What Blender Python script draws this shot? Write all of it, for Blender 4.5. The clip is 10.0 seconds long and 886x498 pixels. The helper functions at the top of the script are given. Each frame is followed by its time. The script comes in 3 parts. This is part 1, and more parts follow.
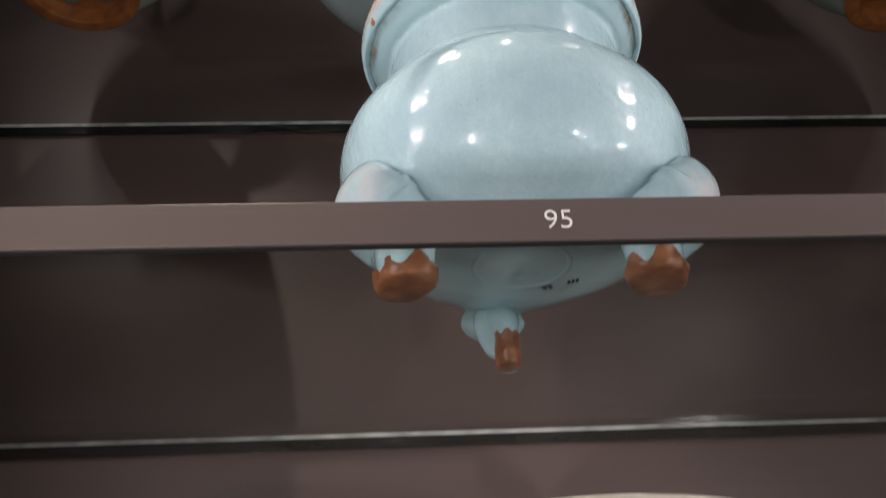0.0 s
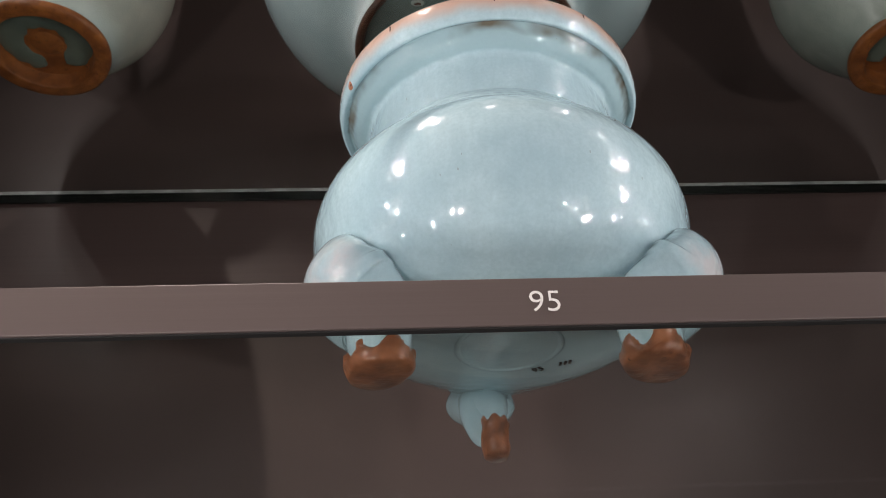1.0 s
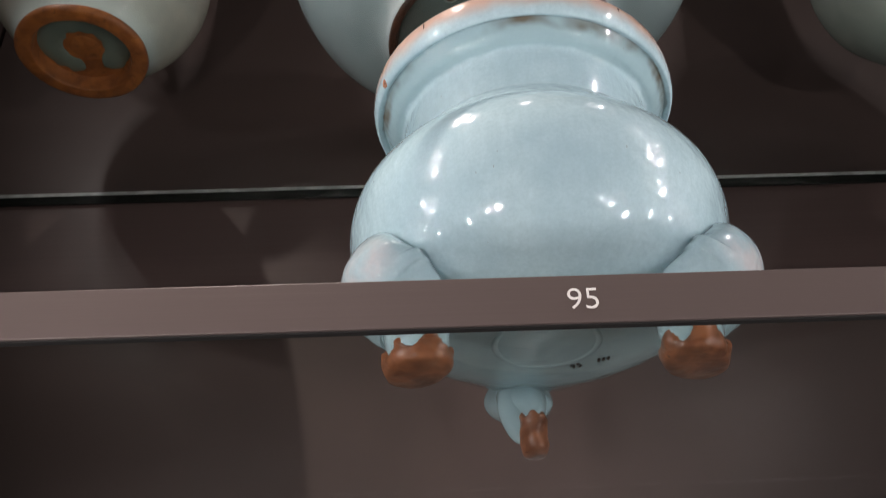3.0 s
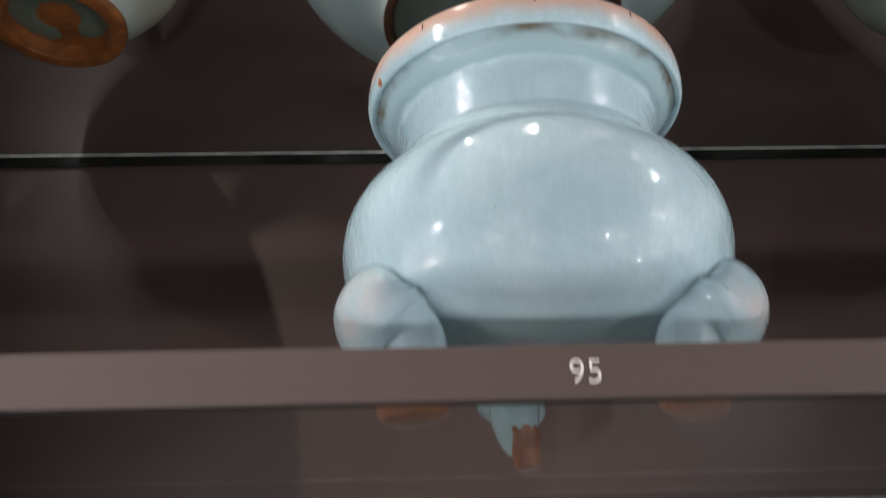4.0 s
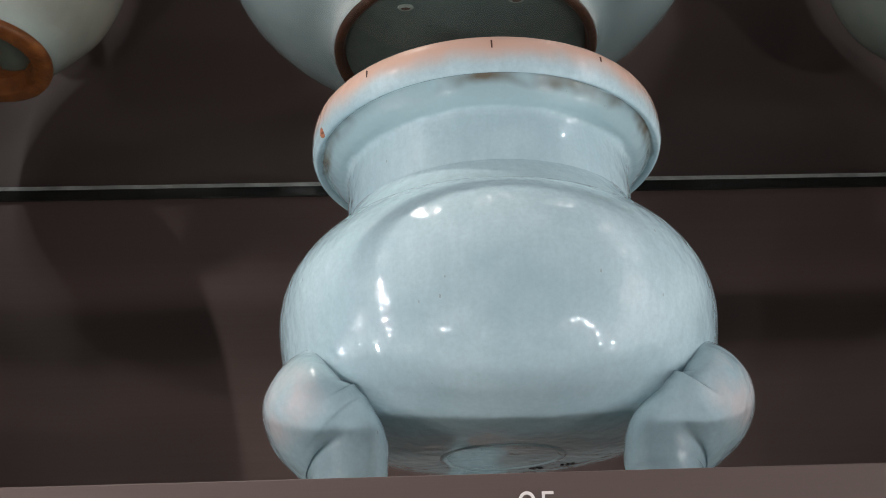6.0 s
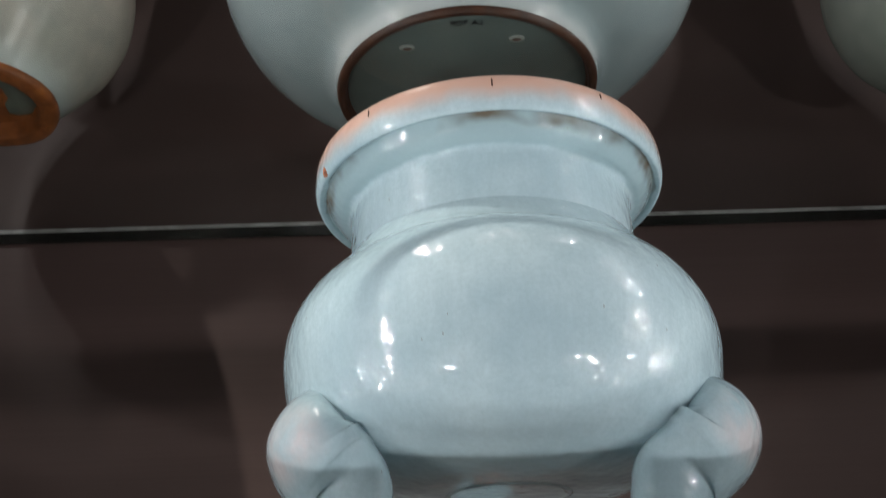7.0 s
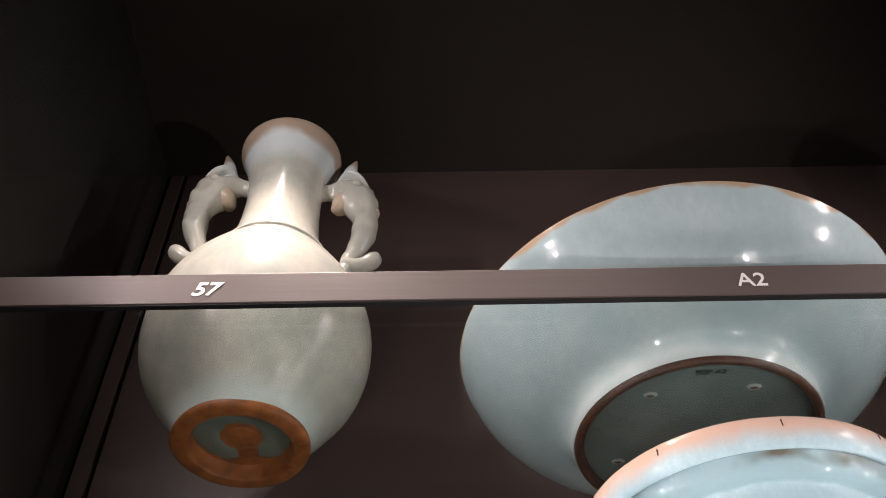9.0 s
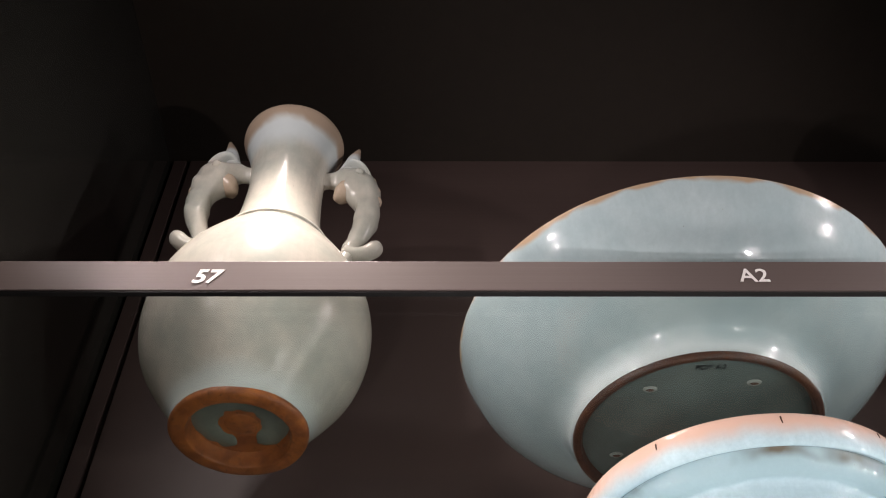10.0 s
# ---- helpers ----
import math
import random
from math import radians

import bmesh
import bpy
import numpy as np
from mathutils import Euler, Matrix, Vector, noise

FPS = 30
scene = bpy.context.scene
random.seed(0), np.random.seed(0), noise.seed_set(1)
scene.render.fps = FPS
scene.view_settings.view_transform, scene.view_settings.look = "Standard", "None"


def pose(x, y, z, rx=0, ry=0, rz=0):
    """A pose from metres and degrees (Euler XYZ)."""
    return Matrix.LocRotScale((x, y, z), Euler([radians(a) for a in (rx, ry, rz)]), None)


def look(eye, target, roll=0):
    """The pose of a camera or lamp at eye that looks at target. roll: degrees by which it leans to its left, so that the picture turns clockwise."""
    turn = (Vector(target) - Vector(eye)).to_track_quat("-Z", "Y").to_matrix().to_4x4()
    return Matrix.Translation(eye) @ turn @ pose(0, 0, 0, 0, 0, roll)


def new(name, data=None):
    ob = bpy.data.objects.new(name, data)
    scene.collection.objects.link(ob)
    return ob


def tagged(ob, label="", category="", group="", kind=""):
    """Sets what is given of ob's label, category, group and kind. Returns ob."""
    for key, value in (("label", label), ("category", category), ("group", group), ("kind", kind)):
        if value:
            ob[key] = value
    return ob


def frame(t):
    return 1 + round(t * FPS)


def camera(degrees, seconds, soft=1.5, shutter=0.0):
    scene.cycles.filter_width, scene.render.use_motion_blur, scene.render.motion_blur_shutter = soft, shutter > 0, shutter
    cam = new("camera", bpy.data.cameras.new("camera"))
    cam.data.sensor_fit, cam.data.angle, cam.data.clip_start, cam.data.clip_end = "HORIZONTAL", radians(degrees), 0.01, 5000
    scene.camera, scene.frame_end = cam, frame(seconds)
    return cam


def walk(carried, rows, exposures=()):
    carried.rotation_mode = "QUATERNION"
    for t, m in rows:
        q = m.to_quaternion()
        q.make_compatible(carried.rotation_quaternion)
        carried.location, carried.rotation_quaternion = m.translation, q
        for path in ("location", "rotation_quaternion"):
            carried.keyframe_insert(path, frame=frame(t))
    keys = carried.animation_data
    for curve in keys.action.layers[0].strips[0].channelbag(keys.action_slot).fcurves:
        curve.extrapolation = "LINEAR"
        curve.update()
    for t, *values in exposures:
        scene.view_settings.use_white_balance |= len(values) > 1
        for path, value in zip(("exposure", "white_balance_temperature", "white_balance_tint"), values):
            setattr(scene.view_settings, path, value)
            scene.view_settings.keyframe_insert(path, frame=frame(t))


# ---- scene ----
SHUTTER = 0.6
cam = camera(50.86, 10.0, soft=0.85, shutter=SHUTTER)
PATH = [
    (0, (-0.0671, -0.3125, 1.1011), (-0.0082, 0.5562, 1.5931), -2.99),
    (0.5, (-0.0625, -0.2934, 1.1188), (0.0012, 0.5518, 1.6495), -3.16),
    (1, (-0.0553, -0.2867, 1.1256), (0.0037, 0.5480, 1.6731), -3.19),
    (1.5, (-0.0551, -0.2858, 1.1254), (-0.0059, 0.5394, 1.6881), -3.10),
    (2, (-0.0554, -0.2869, 1.1252), (-0.0195, 0.5358, 1.6925), -2.86),
    (2.5, (-0.0546, -0.2854, 1.1263), (-0.0297, 0.5369, 1.6949), -2.64),
    (2.7, (-0.0553, -0.2862, 1.1265), (-0.0327, 0.5400, 1.6894), -2.56),
    (3.8, (-0.0576, -0.2986, 1.1620), (-0.0312, 0.5916, 1.6169), -1.88),
    (4, (-0.0587, -0.3061, 1.1918), (-0.0254, 0.5965, 1.6211), -1.74),
    (4.5, (-0.0382, -0.3020, 1.2407), (-0.0079, 0.6144, 1.6399), -1.87),
    (5, (-0.0345, -0.2844, 1.2476), (-0.0031, 0.6329, 1.6445), -1.96),
    (5.2, (-0.0333, -0.2813, 1.2494), (-0.0052, 0.6353, 1.6483), -1.78),
    (6.3, (-0.0368, -0.2822, 1.2478), (0.0010, 0.6299, 1.6561), -2.09),
    (6.5, (-0.0350, -0.2830, 1.2480), (-0.0012, 0.6281, 1.6590), -1.98),
    (7, (-0.0345, -0.2820, 1.2476), (-0.0050, 0.6138, 1.6911), -2.52),
    (7.5, (-0.0855, -0.2959, 1.2461), (-0.0615, 0.5615, 1.7602), -3.24),
    (8, (-0.1350, -0.2957, 1.2292), (-0.1262, 0.4863, 1.8524), -2.75),
    (8.5, (-0.1474, -0.2984, 1.2218), (-0.1385, 0.3954, 1.9420), -1.97),
    (9, (-0.1484, -0.2979, 1.2241), (-0.1404, 0.3627, 1.9748), -1.40),
    (9.5, (-0.1485, -0.2968, 1.2238), (-0.1416, 0.3617, 1.9764), -0.81),
    (10, (-0.1483, -0.2978, 1.2259), (-0.1423, 0.3720, 1.9683), -0.34),
]
walk(cam, [(t, look(eye, target, roll)) for t, eye, target, roll in PATH],
     exposures=[(0, 0.05, 6700, 18), (2.7, 0.05, 6700, 20), (4.0, -0.05, 6600, 18), (7.0, -0.1, 6600, 18), (7.5, -0.05, 6700, 18), (8.0, 0.1, 6700, 18), (8.5, 0.35, 6800, 22), (10, 0.45, 6800, 22)])

# ---- light: upright rows of small lamps at the case's front corners, added lamps beside them, a low pair before it, three lamps in its ceiling, a dim gallery ----
world = bpy.data.worlds.new("gallery_air")
scene.world = world
world.use_nodes = True
world.node_tree.nodes["Background"].inputs[0].default_value = (0.9, 0.95, 1.0, 1)
world.node_tree.nodes["Background"].inputs[1].default_value = 0.007


def spot(x, y, z, tx, ty, tz, watts, wide=60, radius=0.005, colour=(1.0, 0.96, 0.92), blend=0.6):
    data = bpy.data.lights.new("case_lamp", "SPOT")
    data.energy, data.shadow_soft_size, data.color = watts, radius, colour
    data.spot_size, data.spot_blend = radians(wide), blend
    new("case_lamp", data).matrix_world = look((x, y, z), (tx, ty, tz))


LAMP_WHITE = (1.0, 0.965, 0.935)
for side in (-1, 1):
    x, y = side * 0.402, -0.146
    for z in (1.715, 1.750, 1.785):
        spot(x, y, z, -side * 0.04, 0.22, 1.625, 0.66, wide=104, radius=0.003, colour=LAMP_WHITE, blend=1.0)
    for z, tz, watts, wide in ((1.600, 1.56, 0.9, 62), (1.550, 1.54, 0.9, 62), (1.410, 1.40, 0.85, 44), (1.365, 1.38, 0.85, 44), (1.195, 1.36, 0.55, 44), (1.145, 1.34, 0.55, 44)):
        spot(x, y, z, 0.0, 0.08, tz, watts, wide=wide, radius=0.0045, colour=LAMP_WHITE)
    # wide lamp that washes the ends of the label rails
    spot(x, y, 1.255, side * 0.28, 0.0, 1.29, 0.5, wide=84, radius=0.0045, colour=LAMP_WHITE, blend=1.0)
    for z in (0.965, 1.000):
        spot(x, -0.215, z, 0.0, 0.08, 1.335, 0.8, wide=32, radius=0.0045, colour=LAMP_WHITE)
    # fill lamp added to brighten the back panel below the middle shelf
    spot(x, y, 0.975, 0.03, 0.26, 1.15, 5.2, wide=40, radius=0.008, colour=LAMP_WHITE, blend=1.0)
    # tiny added lamps that stand in for reflections on the censer's flanks
    for z in (1.240, 1.275, 1.305, 1.340, 1.372):
        spot(side * 0.410, -0.055, z, 0.0, 0.06, 1.35, 0.2, wide=76, radius=0.0022, colour=LAMP_WHITE)
# a pair of lamps low in front of the case, which throw the large shadows on its back
for x, y, z, watts in ((0.375, -0.425, 1.045, 3.7), (-0.230, -0.285, 1.130, 2.2)):
    spot(x, y, z, 0.0, 0.25, 1.46, watts, wide=68, radius=0.008, colour=LAMP_WHITE)
for x, watts, colour in ((-0.26, 13.0, (1.0, 0.91, 0.82)), (0.0, 1.8, LAMP_WHITE), (0.26, 1.8, LAMP_WHITE)):
    spot(x, -0.075, 1.962, x, 0.04, 1.3, watts, wide=60, colour=colour)
# lamps of the cases across the gallery
for x, y, z in ((-0.21, -1.55, 1.22), (-0.52, -1.55, 1.24), (-0.80, -1.5, 1.30), (0.40, -1.5, 1.16), (0.97, -1.5, 1.10)):
    spot(x, y, z, 0, 0, 1.4, 0.45, wide=40, radius=0.010, colour=LAMP_WHITE)


# ---- materials ----
def material(name):
    m = bpy.data.materials.new(name)
    m.use_nodes = True
    nodes, links = m.node_tree.nodes, m.node_tree.links
    return m, nodes, links, nodes["Principled BSDF"]


def mix_colour(nodes, links, fac, a, b, blend="MIX"):
    n = nodes.new("ShaderNodeMix")
    n.data_type, n.blend_type = "RGBA", blend
    for socket, value in ((n.inputs[0], fac), (n.inputs[6], a), (n.inputs[7], b)):
        if hasattr(value, "links"):
            links.new(value, socket)
        elif isinstance(value, tuple):
            socket.default_value = (*value, 1)
        else:
            socket.default_value = value
    return n.outputs[2]


def noise_out(nodes, links, vector, scale, detail=3.0, rough=0.5, low=0.35, high=0.65):
    n = nodes.new("ShaderNodeTexNoise")
    n.inputs["Scale"].default_value, n.inputs["Detail"].default_value, n.inputs["Roughness"].default_value = scale, detail, rough
    links.new(vector, n.inputs["Vector"])
    r = nodes.new("ShaderNodeMapRange")
    r.inputs[1].default_value, r.inputs[2].default_value = low, high
    links.new(n.outputs["Fac"], r.inputs[0])
    return r.outputs[0]


def stretched(nodes, links, vector, sx, sy, sz):
    n = nodes.new("ShaderNodeMapping")
    n.inputs["Scale"].default_value = (sx, sy, sz)
    links.new(vector, n.inputs["Vector"])
    return n.outputs[0]


def band(nodes, links, value, low, high):
    """0 below low, 1 above high."""
    r = nodes.new("ShaderNodeMapRange")
    r.interpolation_type = "SMOOTHSTEP"
    r.inputs[1].default_value, r.inputs[2].default_value = low, high
    links.new(value, r.inputs[0])
    return r.outputs[0]


def maths(nodes, links, op, a, b):
    n = nodes.new("ShaderNodeMath")
    n.operation = op
    for socket, value in ((n.inputs[0], a), (n.inputs[1], b)):
        if hasattr(value, "links"):
            links.new(value, socket)
        else:
            socket.default_value = value
    return n.outputs[0]


def bump(nodes, links, bsdf, height, distance, strength=1.0):
    n = nodes.new("ShaderNodeBump")
    n.inputs["Distance"].default_value, n.inputs["Strength"].default_value = distance, strength
    links.new(height, n.inputs["Height"])
    links.new(n.outputs[0], bsdf.inputs["Normal"])
    return n


def glaze(name, pale, deep, lip_z=None, lip=(0.42, 0.22, 0.14), pool_r=None, pool=(0.2, 0.28, 0.28), speck=(0.2, 0.17, 0.13), rough=0.06, ripple=0.0002, coat=0.4, blue_z=(), mottled=0.22):
    """Thick opalescent glaze: cloudy pale and deep areas, pinholes, a thin brownish lip above lip_z and a pooled band
    round pool_z, with shade painted under the rim.
    """
    m, nodes, links, bsdf = material(name)
    place = nodes.new("ShaderNodeTexCoord").outputs["Object"]
    cloud = noise_out(nodes, links, place, 22, 4, 0.6)
    colour = mix_colour(nodes, links, cloud, pale, deep)
    streak = noise_out(nodes, links, stretched(nodes, links, place, 260, 260, 40), 1.0, 3, 0.6, 0.3, 0.75)
    colour = mix_colour(nodes, links, maths(nodes, links, "MULTIPLY", streak, 0.28), colour, tuple(c * 0.8 for c in deep))
    mottle = noise_out(nodes, links, place, 620, 3, 0.6, 0.35, 0.7)
    colour = mix_colour(nodes, links, maths(nodes, links, "MULTIPLY", mottle, mottled), colour, tuple(c * 0.72 for c in deep))
    axis = nodes.new("ShaderNodeSeparateXYZ")
    links.new(place, axis.inputs[0])
    wave = maths(nodes, links, "MULTIPLY", noise_out(nodes, links, place, 45, 2), 0.004)
    height = maths(nodes, links, "ADD", axis.outputs[2], wave)
    if pool_r:
        flat = nodes.new("ShaderNodeVectorMath")
        flat.operation = "LENGTH"
        links.new(stretched(nodes, links, place, 1, 1, 0), flat.inputs[0])
        away = maths(nodes, links, "ADD", flat.outputs["Value"], maths(nodes, links, "MULTIPLY", noise_out(nodes, links, place, 60, 2), 0.0015))
        under = band(nodes, links, axis.outputs[2], 0.1595, 0.1615)
        # teal under the rim: pooled glaze, deepened to paint the underside's shade
        pooled_shade = maths(nodes, links, "MULTIPLY", band(nodes, links, away, 0.0655, 0.0675), maths(nodes, links, "SUBTRACT", 1.0, band(nodes, links, away, pool_r[1], pool_r[1] + 0.0015)))
        colour = mix_colour(nodes, links, maths(nodes, links, "MULTIPLY", maths(nodes, links, "MULTIPLY", pooled_shade, under), 0.75), colour, (0.26, 0.40, 0.43))
        thin = maths(nodes, links, "MULTIPLY", band(nodes, links, away, 0.0945, 0.1005), noise_out(nodes, links, place, 55, 3, 0.6, 0.3, 0.6))
        colour = mix_colour(nodes, links, maths(nodes, links, "MULTIPLY", thin, 0.45), colour, (0.66, 0.52, 0.49))
        inside = maths(nodes, links, "MULTIPLY", band(nodes, links, away, pool_r[0], pool_r[0] + 0.0025), maths(nodes, links, "SUBTRACT", 1.0, band(nodes, links, away, pool_r[1], pool_r[1] + 0.001)))
        inside = maths(nodes, links, "MULTIPLY", inside, band(nodes, links, axis.outputs[2], 0.1615, 0.164))
        ragged = noise_out(nodes, links, place, 26, 3, 0.6, 0.42, 0.62)
        colour = mix_colour(nodes, links, maths(nodes, links, "MULTIPLY", inside, ragged), colour, pool)
    for start, full, tint in blue_z:
        colour = mix_colour(nodes, links, maths(nodes, links, "MULTIPLY", band(nodes, links, height, start, full), 0.8), colour, tint)
    if lip_z:
        colour = mix_colour(nodes, links, band(nodes, links, height, lip_z[0], lip_z[1]), colour, lip)
    spots = nodes.new("ShaderNodeTexVoronoi")
    spots.inputs["Scale"].default_value = 110
    links.new(stretched(nodes, links, place, 1.6, 1.6, 0.7), spots.inputs["Vector"])
    few = noise_out(nodes, links, place, 38, 1, 0.5, 0.52, 0.60)
    dots = maths(nodes, links, "MULTIPLY", maths(nodes, links, "LESS_THAN", spots.outputs["Distance"], 0.060), few)
    colour = mix_colour(nodes, links, maths(nodes, links, "MULTIPLY", dots, 0.4), colour, speck)
    links.new(colour, bsdf.inputs["Base Color"])
    bsdf.inputs["Roughness"].default_value = rough
    bsdf.inputs["Specular IOR Level"].default_value = 0.5 - 0.45 * coat
    bsdf.inputs["Coat Weight"].default_value, bsdf.inputs["Coat Roughness"].default_value = coat, 0.018
    fine = maths(nodes, links, "ADD", noise_out(nodes, links, place, 210, 0, 0.5, 0.0, 1.0), maths(nodes, links, "MULTIPLY", noise_out(nodes, links, place, 430, 0, 0.5, 0.0, 1.0), 0.25))
    broad = noise_out(nodes, links, place, 60, 2, 0.5, 0.0, 1.0)
    b = bump(nodes, links, bsdf, maths(nodes, links, "ADD", fine, maths(nodes, links, "MULTIPLY", broad, 2.0)), ripple)
    links.new(b.outputs[0], bsdf.inputs["Coat Normal"])
    return m


def clay(name, a, b, rough=0.5, metallic=0.0, coat=0.0):
    m, nodes, links, bsdf = material(name)
    place = nodes.new("ShaderNodeTexCoord").outputs["Object"]
    colour = mix_colour(nodes, links, noise_out(nodes, links, place, 90, 5, 0.65), a, b)
    colour = mix_colour(nodes, links, noise_out(nodes, links, place, 420, 2, 0.5, 0.62, 0.72), colour, tuple(c * 0.35 for c in a))
    links.new(colour, bsdf.inputs["Base Color"])
    bsdf.inputs["Roughness"].default_value, bsdf.inputs["Metallic"].default_value = rough, metallic
    bump(nodes, links, bsdf, noise_out(nodes, links, place, 160, 3, 0.6, 0, 1), 0.0008)
    bsdf.inputs["Coat Weight"].default_value, bsdf.inputs["Coat Roughness"].default_value = coat, 0.035
    return m


def laminate(name, a, b, rough):
    """Dark brushed panel with faint level grain."""
    m, nodes, links, bsdf = material(name)
    place = nodes.new("ShaderNodeTexCoord").outputs["Object"]
    grain = noise_out(nodes, links, stretched(nodes, links, place, 3, 3, 420), 1.0, 4, 0.6, 0.3, 0.7)
    cloud = noise_out(nodes, links, stretched(nodes, links, place, 3, 3, 9), 1.0, 3, 0.5)
    colour = mix_colour(nodes, links, maths(nodes, links, "MULTIPLY", grain, 0.25), a, b)
    colour = mix_colour(nodes, links, maths(nodes, links, "MULTIPLY", cloud, 0.35), colour, b)
    links.new(colour, bsdf.inputs["Base Color"])
    r = nodes.new("ShaderNodeMapRange")
    r.inputs[3].default_value, r.inputs[4].default_value = rough - 0.05, rough + 0.08
    links.new(cloud, r.inputs[0])
    links.new(r.outputs[0], bsdf.inputs["Roughness"])
    bump(nodes, links, bsdf, grain, 0.00003)
    return m


def plain(name, colour, rough=0.5, metallic=0.0, fleck=0.12):
    m, nodes, links, bsdf = material(name)
    place = nodes.new("ShaderNodeTexCoord").outputs["Object"]
    mixed = mix_colour(nodes, links, noise_out(nodes, links, place, 70, 4, 0.6), colour, tuple(c * (1 - fleck) for c in colour))
    links.new(mixed, bsdf.inputs["Base Color"])
    bsdf.inputs["Roughness"].default_value, bsdf.inputs["Metallic"].default_value = rough, metallic
    bump(nodes, links, bsdf, noise_out(nodes, links, place, 900, 2, 0.5, 0, 1), 0.00004)
    return m


def clear_glass(name):
    """Thin clear glass: lets light through slightly tinted, and mirrors more the flatter it is seen."""
    m, nodes, links, bsdf = material(name)
    nodes.remove(bsdf)
    see = nodes.new("ShaderNodeBsdfTransparent")
    see.inputs[0].default_value = (0.93, 0.95, 0.94, 1)
    gloss = nodes.new("ShaderNodeBsdfGlossy")
    gloss.inputs["Roughness"].default_value = 0.02
    facing = nodes.new("ShaderNodeLayerWeight")
    facing.inputs[0].default_value = 0.5
    steep = maths(nodes, links, "POWER", facing.outputs["Facing"], 5.0)
    amount = maths(nodes, links, "ADD", maths(nodes, links, "MULTIPLY", steep, 0.9), 0.035)
    both = nodes.new("ShaderNodeMixShader")
    links.new(amount, both.inputs[0])
    links.new(see.outputs[0], both.inputs[1])
    links.new(gloss.outputs[0], both.inputs[2])
    links.new(both.outputs[0], nodes["Material Output"].inputs[0])
    return m


WALL = laminate("brown_laminate", (0.106, 0.073, 0.066), (0.070, 0.047, 0.043), 0.42)
CEILING = plain("dark_ceiling_paint", (0.03, 0.022, 0.016), 0.8)
GROOVE = plain("black_joint", (0.008, 0.008, 0.008), 0.8)
RAIL = laminate("bronze_brown_rail_paint", (0.112, 0.086, 0.079), (0.093, 0.071, 0.065), 0.45)
INK = plain("white_lettering", (0.86, 0.85, 0.82), 0.5, 0.0, 0.05)
BLACK_INK = plain("black_ink", (0.012, 0.012, 0.014), 0.4)
GLASS = clear_glass("shelf_glass")
# near-white colour paints the light caught in a shelf's rear glass edge
EDGE_GLINT = plain("glass_edge_glint", (0.84, 0.86, 0.85), 0.14, 0.0, 0.45)
# near-black colour for the shade on the wall below a shelf's rear edge
EDGE_SHADE = plain("rear_edge_shade", (0.012, 0.016, 0.015), 0.12)
DARK_GLASS = plain("dark_glass", (0.028, 0.028, 0.025), 0.04)
DARK_ROOM = plain("gallery_paint", (0.06, 0.055, 0.05), 0.8)
GALLERY_FLOOR = plain("gallery_floor", (0.09, 0.07, 0.05), 0.5)
BLUE = glaze("pale_blue_glaze", (0.455, 0.63, 0.675), (0.355, 0.52, 0.575), lip_z=(0.1735, 0.1855), lip=(0.58, 0.40, 0.32), pool_r=(0.0728, 0.0768), pool=(0.13, 0.12, 0.09), rough=0.22, ripple=0.0003, coat=0.9)
# the dish's blue_z tint paints the pale highlight round its foot
BLUE_DISH = glaze("dish_blue_glaze", (0.51, 0.63, 0.65), (0.40, 0.525, 0.55), lip_z=(0.0648, 0.0680), lip=(0.45, 0.33, 0.22), rough=0.2, ripple=0.00008, coat=0.8, mottled=0.10, blue_z=((0.018, 0.009, (0.68, 0.76, 0.77)),))
BASE_GLAZE = glaze("dull_base_glaze", (0.135, 0.175, 0.165), (0.095, 0.13, 0.122), rough=0.12, ripple=0.00004, mottled=0.06)
CREAM = glaze("grey_green_glaze", (0.62, 0.58, 0.505), (0.40, 0.425, 0.375), lip_z=(0.2560, 0.2640), lip=(0.36, 0.28, 0.21), rough=0.24, ripple=0.00007, coat=0.3, mottled=0.10, blue_z=((0.232, 0.250, (0.56, 0.64, 0.66)), (0.024, 0.010, (0.50, 0.58, 0.56))))
HANDLE_TAN = glaze("thin_tan_glaze", (0.62, 0.50, 0.38), (0.50, 0.40, 0.30), rough=0.25)
DARK_GREEN = glaze("dark_grey_green_glaze", (0.42, 0.46, 0.41), (0.27, 0.32, 0.29), rough=0.25, coat=0.2)
VASE_BASE = glaze("vase_base_glaze", (0.20, 0.235, 0.19), (0.12, 0.155, 0.13), rough=0.15)
SPUR = glaze("pale_spur_scar", (0.36, 0.40, 0.37), (0.26, 0.31, 0.29), rough=0.25)
WHITE_RIM = glaze("cream_white_glaze", (0.72, 0.68, 0.6), (0.62, 0.58, 0.5), rough=0.15)
COPPER = clay("burnt_brown_clay", (0.38, 0.145, 0.068), (0.15, 0.052, 0.024), 0.3, coat=1.0)
ORANGE = clay("orange_clay", (0.43, 0.14, 0.032), (0.22, 0.064, 0.016), 0.5, coat=0.25)
FOOT_BROWN = clay("dark_foot_clay", (0.085, 0.030, 0.012), (0.045, 0.018, 0.010), 0.5)


# ---- building ----
def part(name, bm, mat, parent=None, label=""):
    mesh = bpy.data.meshes.new(name)
    bm.to_mesh(mesh)
    bm.free()
    mesh.materials.append(mat)
    ob = new(name, mesh)
    if parent:
        ob.parent = parent
    if label:
        ob["label"] = label
    return ob


def base(name, x, y, z, turn=0.0):
    ob = new(name)
    ob.matrix_basis = pose(x, y, z, 0, 0, turn)
    ob.empty_display_size = 0.02
    return ob


